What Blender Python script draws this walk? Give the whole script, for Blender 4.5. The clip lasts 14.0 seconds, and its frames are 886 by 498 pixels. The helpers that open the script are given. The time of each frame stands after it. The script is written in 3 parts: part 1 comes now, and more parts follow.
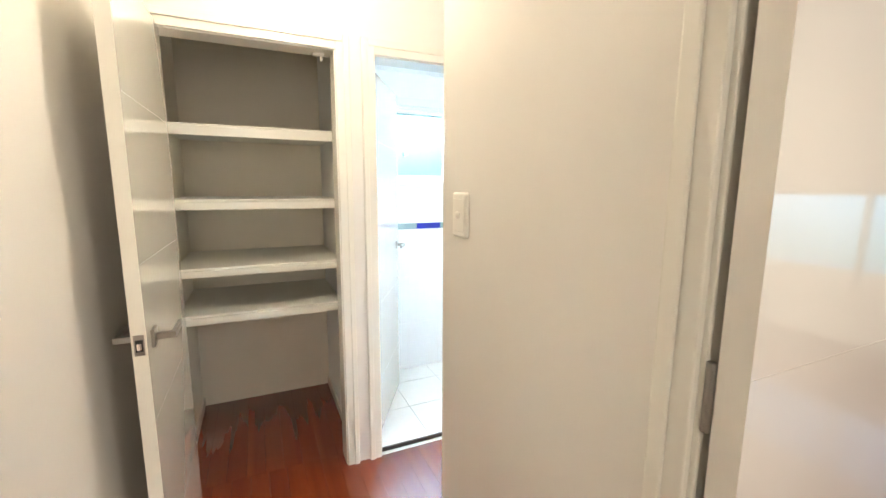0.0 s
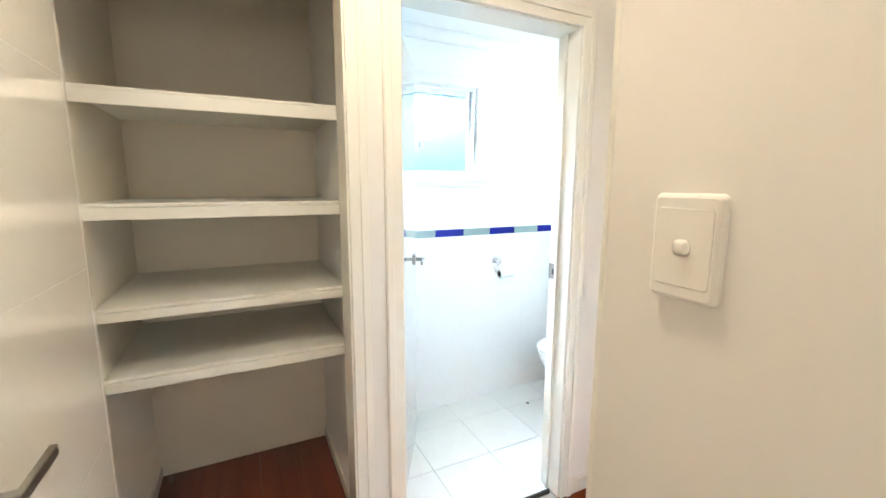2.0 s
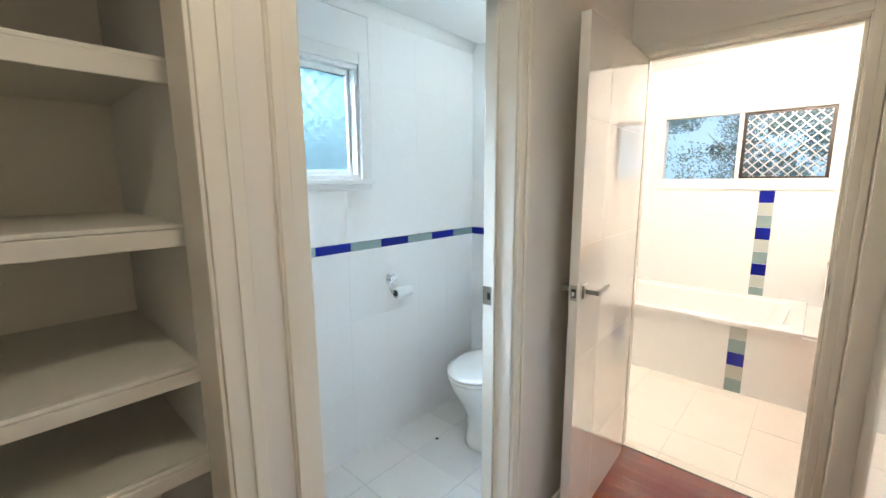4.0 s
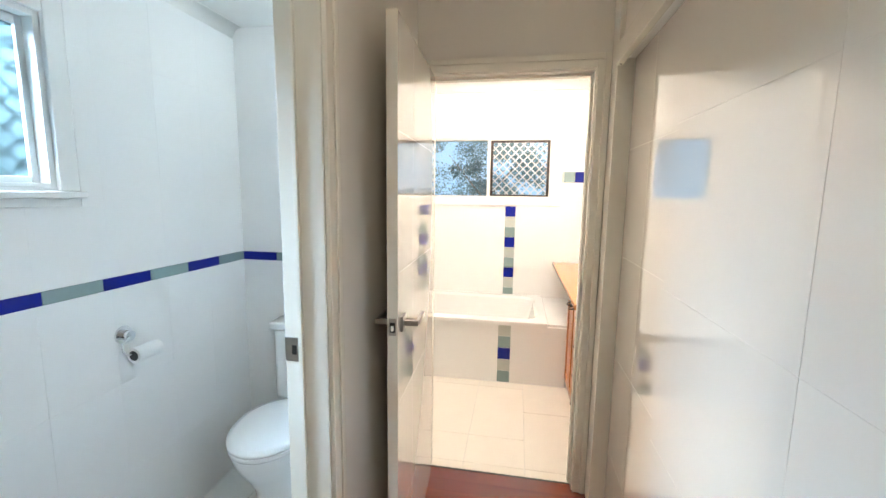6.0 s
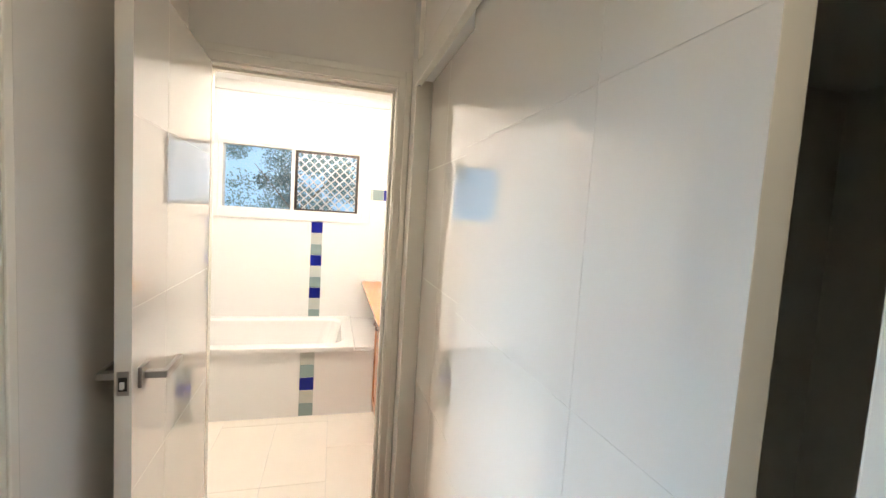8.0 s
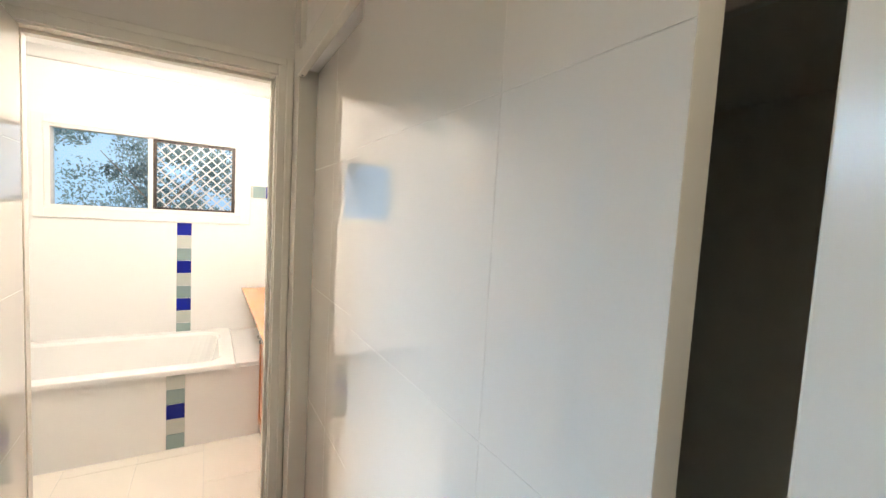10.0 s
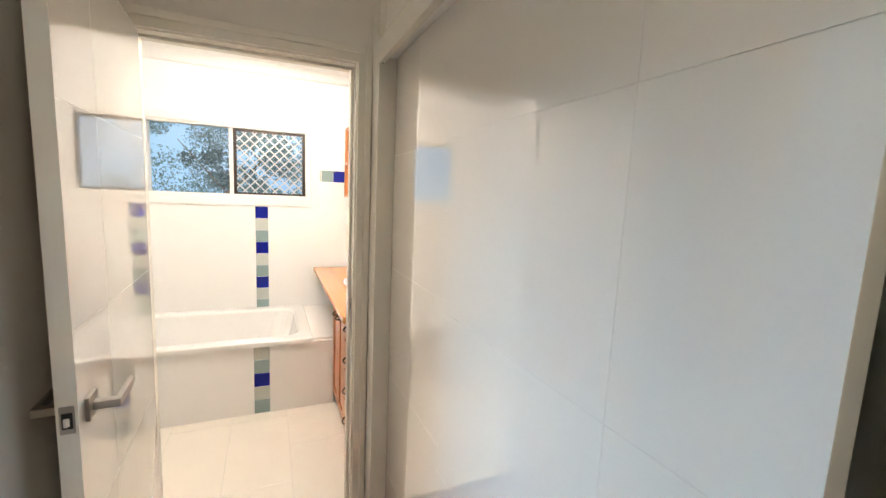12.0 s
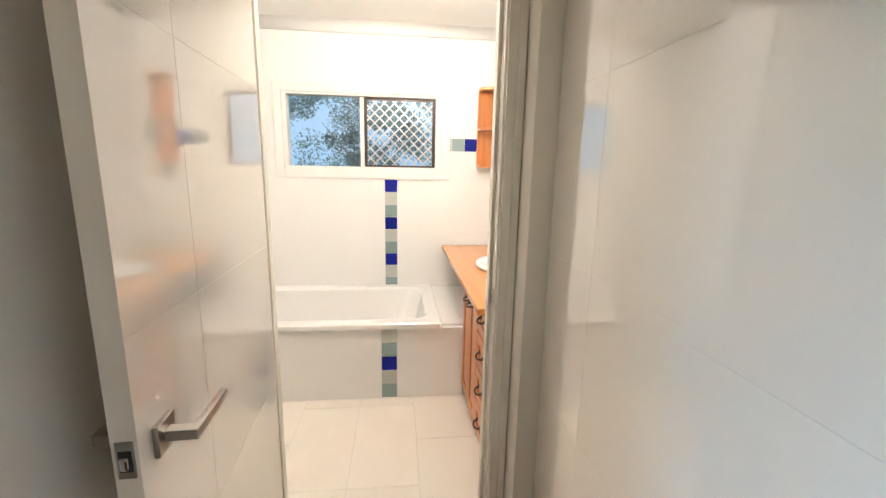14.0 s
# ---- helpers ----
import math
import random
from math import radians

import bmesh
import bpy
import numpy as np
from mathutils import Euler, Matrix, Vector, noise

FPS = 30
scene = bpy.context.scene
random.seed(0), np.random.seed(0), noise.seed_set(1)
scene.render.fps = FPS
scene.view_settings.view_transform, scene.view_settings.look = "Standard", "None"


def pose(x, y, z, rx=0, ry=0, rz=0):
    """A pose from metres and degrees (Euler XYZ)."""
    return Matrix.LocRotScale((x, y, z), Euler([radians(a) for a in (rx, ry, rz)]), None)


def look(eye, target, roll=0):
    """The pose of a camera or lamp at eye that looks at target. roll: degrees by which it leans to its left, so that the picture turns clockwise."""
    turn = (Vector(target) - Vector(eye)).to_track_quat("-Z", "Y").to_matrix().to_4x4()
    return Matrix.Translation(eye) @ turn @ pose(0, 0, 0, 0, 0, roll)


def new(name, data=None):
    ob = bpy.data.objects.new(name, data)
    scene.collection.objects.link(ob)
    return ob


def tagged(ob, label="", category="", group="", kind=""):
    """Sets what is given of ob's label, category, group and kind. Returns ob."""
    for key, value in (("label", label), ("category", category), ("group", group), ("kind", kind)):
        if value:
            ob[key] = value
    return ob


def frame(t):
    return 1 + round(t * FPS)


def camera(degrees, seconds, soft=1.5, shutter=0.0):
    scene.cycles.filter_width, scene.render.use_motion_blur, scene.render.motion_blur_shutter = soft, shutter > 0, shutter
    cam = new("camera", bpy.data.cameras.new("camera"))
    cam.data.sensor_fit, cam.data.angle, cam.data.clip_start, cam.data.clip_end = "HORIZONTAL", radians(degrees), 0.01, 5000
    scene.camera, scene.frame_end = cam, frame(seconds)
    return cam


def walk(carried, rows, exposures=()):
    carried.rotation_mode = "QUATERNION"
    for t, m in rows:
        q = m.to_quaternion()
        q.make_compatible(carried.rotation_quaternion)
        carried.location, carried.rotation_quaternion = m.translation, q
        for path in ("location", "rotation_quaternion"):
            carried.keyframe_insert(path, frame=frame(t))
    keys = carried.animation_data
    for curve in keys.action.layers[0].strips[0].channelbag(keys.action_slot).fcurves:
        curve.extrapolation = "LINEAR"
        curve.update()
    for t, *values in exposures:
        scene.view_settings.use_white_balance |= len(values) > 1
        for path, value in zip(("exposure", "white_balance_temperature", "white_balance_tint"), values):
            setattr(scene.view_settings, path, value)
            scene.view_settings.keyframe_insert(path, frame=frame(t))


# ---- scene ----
cam = camera(94.4, 14.0)

PATH = [
    (0, (1.528, 0.178, 1.438), (-0.273, 0.993, 1.137), 0.3),
    (0.5, (1.36, 0.248, 1.44), (-0.463, 1.014, 1.141), 0.3),
    (1, (1.183, 0.246, 1.443), (-0.643, 1.005, 1.14), 0.2),
    (1.5, (1.01, 0.211, 1.443), (-0.799, 1.006, 1.139), 0.2),
    (2, (0.85, 0.233, 1.43), (-0.926, 1.1, 1.125), 0.2),
    (2.2, (0.785, 0.249, 1.428), (-0.972, 1.155, 1.123), 0.2),
    (4.3, (0.254, 0.324, 1.462), (-0.972, 1.871, 1.143), -0.4),
    (4.5, (0.234, 0.351, 1.461), (-0.917, 1.956, 1.148), -0.4),
    (5, (0.185, 0.41, 1.464), (-0.749, 2.154, 1.166), -0.3),
    (5.5, (0.111, 0.455, 1.471), (-0.551, 2.321, 1.189), 0.0),
    (6, (0.039, 0.472, 1.481), (-0.309, 2.424, 1.216), 0.8),
    (6.5, (0.037, 0.495, 1.487), (-0.012, 2.48, 1.244), 1.9),
    (7, (0.074, 0.569, 1.483), (0.312, 2.543, 1.273), 3.0),
    (7.5, (0.099, 0.61, 1.486), (0.504, 2.56, 1.308), 3.8),
    (8, (0.115, 0.625, 1.484), (0.637, 2.55, 1.332), 3.6),
    (8.5, (0.114, 0.654, 1.493), (0.861, 2.505, 1.358), 3.3),
    (9, (0.134, 0.683, 1.501), (1.072, 2.445, 1.379), 3.1),
    (9.2, (0.139, 0.697, 1.51), (1.133, 2.428, 1.388), 3.1),
    (11.3, (0.088, 0.7, 1.519), (1.035, 2.45, 1.316), 2.5),
    (11.5, (0.069, 0.708, 1.526), (0.974, 2.478, 1.306), 2.6),
    (12, (0.028, 0.724, 1.526), (0.81, 2.547, 1.27), 2.5),
    (12.5, (-0.01, 0.742, 1.496), (0.618, 2.619, 1.208), 2.2),
    (13, (0.0, 0.86, 1.479), (0.463, 2.778, 1.151), 1.9),
    (13.5, (0.041, 0.992, 1.473), (0.35, 2.935, 1.116), 1.7),
    (14, (0.04, 1.162, 1.463), (0.253, 3.114, 1.081), 1.1),
]
walk(cam, [(t, look(eye, target, roll)) for t, eye, target, roll in PATH],
     exposures=[(0, 1.45), (2.2, 1.32), (4.3, 0.24), (6.5, 0.22), (9.2, 0.12), (11.3, 0.08), (12.5, 0.0), (14, -0.1)])

# ---- world, sun, lamps, exposure ----
world = bpy.data.worlds.new("sky")
scene.world = world
world.use_nodes = True
wn = world.node_tree.nodes
sky = wn.new("ShaderNodeTexSky")
sky.sky_type, sky.sun_disc = "NISHITA", False
sky.sun_elevation, sky.sun_rotation = radians(38), radians(193)
world.node_tree.links.new(sky.outputs[0], wn["Background"].inputs[0])
wn["Background"].inputs[1].default_value = 0.15


def lamp(name, kind, m, energy, colour, **kw):
    d = bpy.data.lights.new(name, kind)
    d.energy, d.color = energy, colour
    if kind == "SUN":
        d.angle = radians(0.6)
    if kind == "POINT":
        d.shadow_soft_size = kw["radius"]
    if kind == "AREA":
        d.shape, d.size, d.size_y = "RECTANGLE", kw["w"], kw["h"]
    ob = new(name, d)
    ob.matrix_world = m
    return ob


lamp("sun", "SUN", look((-3, -4, 11), (0, 9, 1)), 5.0, (1, 0.95, 0.88))
WARM = (1.0, 0.89, 0.775)
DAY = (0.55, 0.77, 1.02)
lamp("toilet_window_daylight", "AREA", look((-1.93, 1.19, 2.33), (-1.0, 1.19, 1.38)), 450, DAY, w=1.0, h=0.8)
# daylight through the bedroom doorway, from an added window out of view
lamp("bedroom_window_daylight", "AREA", look((6.68, 3.8, 1.45), (1.6, 0.6, 1.2)), 76, (1.0, 0.95, 0.86), w=2.1, h=1.4)
# added fill from the unseen east end of the hall; no known source
lamp("hall_window_daylight", "AREA", look((3.47, 0.15, 1.5), (0.5, 0.2, 1.2)), 9, (1.0, 0.89, 0.76), w=0.7, h=1.3)
lamp("bath_ceiling_bulb", "POINT", pose(0.1, 3.1, 2.33), 63, WARM, radius=0.10)
lamp("toilet_ceiling_bulb", "POINT", pose(-0.72, 2.12, 2.17), 3.4, (0.62, 0.84, 1.0), radius=0.06)
lamp("hall_ceiling_bulb", "POINT", pose(0.24, 0.38, 2.38), 8.0, (1.0, 0.87, 0.68), radius=0.035)


# ---- materials ----
def mat(name, colour, rough=0.5, metal=0.0, grain=0.03, scale=6.0, bump=0.02, bscale=180.0, coat=0.0, rand=0.0, coat_ior=1.5):
    m = bpy.data.materials.new(name)
    m.use_nodes = True
    n, l = m.node_tree.nodes, m.node_tree.links
    b = n["Principled BSDF"]
    b.inputs["Roughness"].default_value, b.inputs["Metallic"].default_value = rough, metal
    b.inputs["Coat Weight"].default_value, b.inputs["Coat IOR"].default_value, b.inputs["Coat Roughness"].default_value = coat, coat_ior, rough * 0.65
    tc = n.new("ShaderNodeTexCoord")
    tex = n.new("ShaderNodeTexNoise")
    tex.inputs["Scale"].default_value, tex.inputs["Detail"].default_value = scale, 6
    l.new(tc.outputs["Object"], tex.inputs["Vector"])
    mix = n.new("ShaderNodeMix")
    mix.data_type = "RGBA"
    mix.inputs["A"].default_value = (*[c * (1 - grain) for c in colour], 1)
    mix.inputs["B"].default_value = (*[min(1, c * (1 + grain)) for c in colour], 1)
    l.new(tex.outputs["Fac"], mix.inputs["Factor"])
    out = mix.outputs["Result"]
    if rand:
        info = n.new("ShaderNodeObjectInfo")
        hsv = n.new("ShaderNodeHueSaturation")
        mr = n.new("ShaderNodeMapRange")
        mr.inputs["To Min"].default_value, mr.inputs["To Max"].default_value = 1 - rand, 1 + rand
        l.new(info.outputs["Random"], mr.inputs["Value"])
        l.new(mr.outputs["Result"], hsv.inputs["Value"])
        l.new(out, hsv.inputs["Color"])
        out = hsv.outputs["Color"]
    l.new(out, b.inputs["Base Color"])
    if bump:
        t2 = n.new("ShaderNodeTexNoise")
        t2.inputs["Scale"].default_value, t2.inputs["Detail"].default_value = bscale, 3
        l.new(tc.outputs["Object"], t2.inputs["Vector"])
        bp = n.new("ShaderNodeBump")
        bp.inputs["Strength"].default_value, bp.inputs["Distance"].default_value = bump, 0.002
        l.new(t2.outputs["Fac"], bp.inputs["Height"])
        l.new(bp.outputs["Normal"], b.inputs["Normal"])
    return m


def wood(name, dark, light, rough, axis, rings=14.0, rand=0.12, coat=0.0):
    m = bpy.data.materials.new(name)
    m.use_nodes = True
    n, l = m.node_tree.nodes, m.node_tree.links
    b = n["Principled BSDF"]
    b.inputs["Roughness"].default_value = rough
    b.inputs["Coat Weight"].default_value = coat
    b.inputs["Coat Roughness"].default_value = 0.045
    tc = n.new("ShaderNodeTexCoord")
    mp = n.new("ShaderNodeMapping")
    s = [rings * 1.6] * 3
    s[axis] = rings * 0.09
    mp.inputs["Scale"].default_value = s
    info = n.new("ShaderNodeObjectInfo")
    add = n.new("ShaderNodeVectorMath")
    add.operation = "ADD"
    sc = n.new("ShaderNodeMath")
    sc.operation = "MULTIPLY"
    sc.inputs[1].default_value = 37.0
    l.new(info.outputs["Random"], sc.inputs[0])
    l.new(tc.outputs["Object"], mp.inputs["Vector"])
    l.new(mp.outputs["Vector"], add.inputs[0])
    l.new(sc.outputs[0], add.inputs[1])
    tex = n.new("ShaderNodeTexNoise")
    tex.inputs["Scale"].default_value, tex.inputs["Detail"].default_value, tex.inputs["Distortion"].default_value = 1.6, 9, 0.6
    l.new(add.outputs[0], tex.inputs["Vector"])
    ramp = n.new("ShaderNodeValToRGB")
    ramp.color_ramp.elements[0].position, ramp.color_ramp.elements[1].position = 0.3, 0.72
    ramp.color_ramp.elements[0].color, ramp.color_ramp.elements[1].color = (*dark, 1), (*light, 1)
    l.new(tex.outputs["Fac"], ramp.inputs["Fac"])
    hsv = n.new("ShaderNodeHueSaturation")
    mr = n.new("ShaderNodeMapRange")
    mr.inputs["To Min"].default_value, mr.inputs["To Max"].default_value = 1 - rand, 1 + rand
    l.new(info.outputs["Random"], mr.inputs["Value"])
    l.new(mr.outputs["Result"], hsv.inputs["Value"])
    l.new(ramp.outputs["Color"], hsv.inputs["Color"])
    l.new(hsv.outputs["Color"], b.inputs["Base Color"])
    bp = n.new("ShaderNodeBump")
    bp.inputs["Strength"].default_value, bp.inputs["Distance"].default_value = 0.025, 0.001
    l.new(tex.outputs["Fac"], bp.inputs["Height"])
    l.new(bp.outputs["Normal"], b.inputs["Normal"])
    return m


def glass(name, rough, colour=(1, 1, 1)):
    m = bpy.data.materials.new(name)
    m.use_nodes = True
    b = m.node_tree.nodes["Principled BSDF"]
    b.inputs["Base Color"].default_value = (*colour, 1)
    b.inputs["Roughness"].default_value = rough
    b.inputs["Transmission Weight"].default_value = 1.0
    b.inputs["IOR"].default_value = 1.45
    return m


def glow(name, colour, strength, base=(0.9, 0.9, 0.88)):
    m = bpy.data.materials.new(name)
    m.use_nodes = True
    b = m.node_tree.nodes["Principled BSDF"]
    b.inputs["Base Color"].default_value = (*base, 1)
    b.inputs["Emission Color"].default_value = (*colour, 1)
    b.inputs["Emission Strength"].default_value = strength
    return m


WALL = mat("cream_wall_paint", (0.80, 0.765, 0.71), 0.24, grain=0.02, scale=2.5, bump=0.05, bscale=90)
CEIL = mat("flat_ceiling_paint", (0.82, 0.82, 0.80), 0.85, grain=0.015, scale=3, bump=0.03, bscale=120)
TRIM = mat("gloss_trim_paint", (0.80, 0.77, 0.69), 0.22, grain=0.02, scale=8, bump=0.03, bscale=60)
DOOR = mat("gloss_door_paint", (0.76, 0.725, 0.655), 0.05, grain=0.012, scale=2, bump=0.003, bscale=25, coat=1.0, coat_ior=2.1)
# lighter copy of the door paint, making up for light missing on the cupboard leaf
DOORC = mat("gloss_cupboard_paint", (0.84, 0.80, 0.70), 0.05, grain=0.012, scale=2, bump=0.004, bscale=25, coat=1.0, coat_ior=1.6)
SHELF = mat("shelf_enamel", (0.80, 0.78, 0.71), 0.55, grain=0.03, scale=5, bump=0.05, bscale=80)
CUPB = mat("beige_cupboard_paint", (0.80, 0.74, 0.62), 0.5, grain=0.04, scale=4, bump=0.06, bscale=80)
CLOSET = mat("closet_board", (0.78, 0.73, 0.62), 0.55, grain=0.06, scale=3, bump=0.08, bscale=60)
WTILE = mat("white_glazed_tile", (0.84, 0.84, 0.83), 0.42, grain=0.01, scale=3, bump=0.01, bscale=30)
FTILEB = mat("cream_floor_tile", (0.83, 0.78, 0.70), 0.20, grain=0.04, scale=5, bump=0.03, bscale=40, rand=0.025)
FTILE = mat("white_floor_tile", (0.82, 0.81, 0.78), 0.22, grain=0.035, scale=5, bump=0.03, bscale=40, rand=0.02)
GROUT = mat("pale_grout", (0.70, 0.68, 0.64), 0.9, grain=0.08, scale=40, bump=0.2, bscale=300)
GROUTG = mat("grey_grout", (0.47, 0.47, 0.46), 0.9, grain=0.1, scale=40, bump=0.2, bscale=300)
BLUE = mat("cobalt_tile", (0.004, 0.010, 0.20), 0.32, grain=0.06, scale=25, bump=0.01, rand=0.06)
BLUE.node_tree.nodes["Principled BSDF"].inputs["Specular IOR Level"].default_value = 0.2
GREYT = mat("grey_green_tile", (0.25, 0.34, 0.335), 0.14, grain=0.05, scale=25, bump=0.01, rand=0.05)
PALET = mat("pale_grey_tile", (0.50, 0.53, 0.49), 0.14, grain=0.05, scale=25, bump=0.01, rand=0.04)
STEEL = mat("satin_stainless_steel", (0.36, 0.335, 0.305), 0.28, 1.0, grain=0.04, scale=60, bump=0.02, bscale=400)
CHROME = mat("chrome", (0.75, 0.75, 0.76), 0.08, 1.0, grain=0.02, bump=0)
DARKM = mat("dark_bronze_metal", (0.06, 0.05, 0.045), 0.35, 0.8, bump=0.02)
# black parts, and the painted dark inside holes
BLACK = mat("black_plastic", (0.02, 0.02, 0.02), 0.4, bump=0)
PORC = mat("white_porcelain", (0.86, 0.86, 0.85), 0.07, grain=0.005, bump=0)
PLAST = mat("white_switch_plastic", (0.82, 0.79, 0.72), 0.28, grain=0.01, bump=0.01)
PAPER = mat("white_toilet_paper", (0.85, 0.85, 0.84), 0.95, grain=0.03, scale=60, bump=0.2, bscale=300)
ALUM = mat("white_powder_coated_aluminium", (0.80, 0.80, 0.78), 0.35, bump=0.01)
MESHM = mat("grey_security_mesh", (0.72, 0.73, 0.74), 0.35, 0.6, bump=0.02)
FLOORW = wood("polished_red_timber", (0.125, 0.020, 0.007), (0.185, 0.036, 0.011), 0.26, 0, 4.0, 0.05, 0.7)
PINE = wood("orange_pine", (0.42, 0.135, 0.03), (0.56, 0.20, 0.05), 0.28, 2, 10.0, 0.06, 0.2)
COUNTER = wood("orange_wood_worktop", (0.50, 0.20, 0.055), (0.58, 0.25, 0.075), 0.22, 1, 8.0, 0.05, 0.2)
CLEAR = glass("clear_glass", 0.0, (0.86, 0.94, 1.0))
# near-black tints of these two dim the daylight lamps seen through the panes
FROST = glass("frosted_glass", 0.9, (0.022, 0.036, 0.036))
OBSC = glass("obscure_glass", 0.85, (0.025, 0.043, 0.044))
PALEG = glass("pale_obscure_glass", 0.5, (0.85, 0.93, 1.0))
LAMPG = glow("lit_opal_diffuser", (1.0, 0.86, 0.68), 6.0)
# blue haze and glare are mixed into this leaf colour
LEAF = mat("green_leaf", (0.115, 0.20, 0.22), 0.5, grain=0.4, scale=3, bump=0)
BARK = mat("grey_bark", (0.16, 0.13, 0.10), 0.9, grain=0.3, scale=12, bump=0.5, bscale=30)
GRASS = mat("lawn", (0.07, 0.11, 0.035), 0.9, grain=0.4, scale=4, bump=0.3, bscale=30)
BRICKW = mat("painted_outside_wall", (0.5, 0.48, 0.44), 0.8, grain=0.08, scale=4)


# ---- builders ----
def box(bm, x0, x1, y0, y1, z0, z1, bevel=0.0, seg=2):
    r = bmesh.ops.create_cube(bm, size=1.0, matrix=Matrix.Translation(((x0 + x1) / 2, (y0 + y1) / 2, (z0 + z1) / 2)) @ Matrix.Diagonal((abs(x1 - x0), abs(y1 - y0), abs(z1 - z0), 1)))
    if bevel:
        es = {e for v in r["verts"] for e in v.link_edges}
        bmesh.ops.bevel(bm, geom=list(es), offset=bevel, segments=seg, affect="EDGES", profile=0.6)
    return bm


def B(x0, x1, y0, y1, z0, z1, bevel=0.0, seg=2):
    return box(bmesh.new(), x0, x1, y0, y1, z0, z1, bevel, seg)


def rod(bm, p, q, r, n=16, r2=None):
    p, q = Vector(p), Vector(q)
    m = Matrix.Translation((p + q) / 2) @ (q - p).to_track_quat("Z", "Y").to_matrix().to_4x4()
    bmesh.ops.create_cone(bm, cap_ends=True, segments=n, radius1=r, radius2=r if r2 is None else r2, depth=(q - p).length, matrix=m)
    return bm


def loft(bm, rings, cap=True):
    """Rings of equal count, joined in order."""
    vs = [[bm.verts.new(p) for p in ring] for ring in rings]
    n = len(vs[0])
    for a, b in zip(vs, vs[1:]):
        for i in range(n):
            bm.faces.new((a[i], a[(i + 1) % n], b[(i + 1) % n], b[i]))
    if cap:
        bm.faces.new(vs[0][::-1])
        bm.faces.new(vs[-1])
    return bm


def mesh_of(name, bm, material, smooth=False):
    me = bpy.data.meshes.new(name)
    bmesh.ops.recalc_face_normals(bm, faces=bm.faces)
    bm.to_mesh(me)
    bm.free()
    me.materials.append(material)
    if smooth:
        for p in me.polygons:
            p.use_smooth = True
    return me


def part(name, bm, material, parent, label="", smooth=False):
    ob = new(name, mesh_of(name, bm, material, smooth))
    ob.parent = parent
    return tagged(ob, label)


def thing(name, label, category, m=None, group=""):
    ob = new(name)
    ob.empty_display_size = 0.1
    ob.matrix_basis = m if m is not None else Matrix()
    return tagged(ob, label, category, group)


def struct(name, bm, material, label="", category=""):
    ob = new(name, mesh_of(name, bm, material))
    return tagged(ob, label, category, kind="structure")


def wall(name, axis, a0, a1, c0, c1, holes, material, label, z1=2.5):
    """A wall along axis from a0 to a1, between c0 and c1 across it; holes are (start, end, bottom, top)."""
    bm = bmesh.new()

    def add(s, e, lo, hi):
        if e - s > 1e-4 and hi - lo > 1e-4:
            if axis == "x":
                box(bm, s, e, c0, c1, lo, hi)
            else:
                box(bm, c0, c1, s, e, lo, hi)
    at = a0
    for s, e, lo, hi in sorted(holes):
        add(at, s, 0, z1)
        add(s, e, 0, lo)
        add(s, e, hi, z1)
        at = e
    add(at, a1, 0, z1)
    return struct(name, bm, material, label, "wall")


# ---- large structure ----
H = 2.5
HALL = "smooth cream-painted plaster wall with a soft sheen"
wall("wall_hall_west", "y", -0.38, 2.465, -0.56, -0.45, [(-0.173, 0.55, 0, 2.055), (0.70, 1.484, 0, 2.055)], WALL, HALL)
wall("wall_bath_south", "x", -1.54, 1.02, 2.465, 2.58, [(-0.408, 0.38, 0, 2.055)], WALL, HALL)
wall("wall_switch", "x", 0.46, 3.3, 0.665, 0.80, [(1.212, 2.06, 0, 2.055)], WALL, HALL)
wall("wall_hall_south", "x", -0.45, 3.3, -0.38, -0.262, [], WALL, HALL)
wall("wall_hall_east", "y", -0.38, 0.665, 3.3, 3.42, [(-0.2, 0.5, 0.85, 2.1)], WALL, HALL)
wall("wall_closet_back", "y", 0.80, 2.465, 1.13, 1.225, [], CLOSET, "dull grey-beige closet back wall")
struct("wall_nib", B(0.425, 0.57, 2.345, 2.465, 0, H), TRIM, "narrow painted nib beside the bathroom door frame", "wall")
struct("wall_closet_header", B(0.445, 0.57, 0.80, 2.345, 2.09, H), WALL, "cream wall above the sliding wardrobe doors", "wall")
wall("wall_toilet_west", "y", 0.66, 2.465, -1.54, -1.42, [(0.82, 1.565, 1.485, 2.015)], WTILE, "white glazed tile wall of the toilet room")
struct("wall_toilet_divider", B(-1.54, -0.56, 0.592, 0.66, 0, H), WTILE, "white wall between the linen cupboard and toilet", "wall")
struct("wall_toilet_north", B(-1.42, -0.56, 2.458, 2.465, 0, H), WTILE, "white glazed tile wall behind the toilet", "wall")
struct("wall_toilet_hall_side", B(-0.567, -0.56, 0.66, 0.698, 0, H), WTILE, "white tiled return beside the toilet door", "wall")
struct("wall_cupboard_back", B(-1.54, -1.41, -0.33, 0.592, 0, H), CUPB, "painted back of the linen cupboard", "wall")
struct("wall_cupboard_south", B(-1.41, -0.56, -0.33, -0.215, 0, H), CUPB, "painted side of the linen cupboard", "wall")
wall("wall_bath_north", "x", -1.37, 1.02, 4.48, 4.62, [(-0.83, 0.365, 1.445, 2.015)], WTILE, "white glazed tile wall behind the bath")
wall("wall_bath_west", "y", 2.58, 4.48, -1.37, -1.25, [], WTILE, "white glazed tile bathroom wall")
wall("wall_bath_east", "y", 2.58, 4.48, 0.90, 1.02, [], WTILE, "white glazed tile bathroom wall")
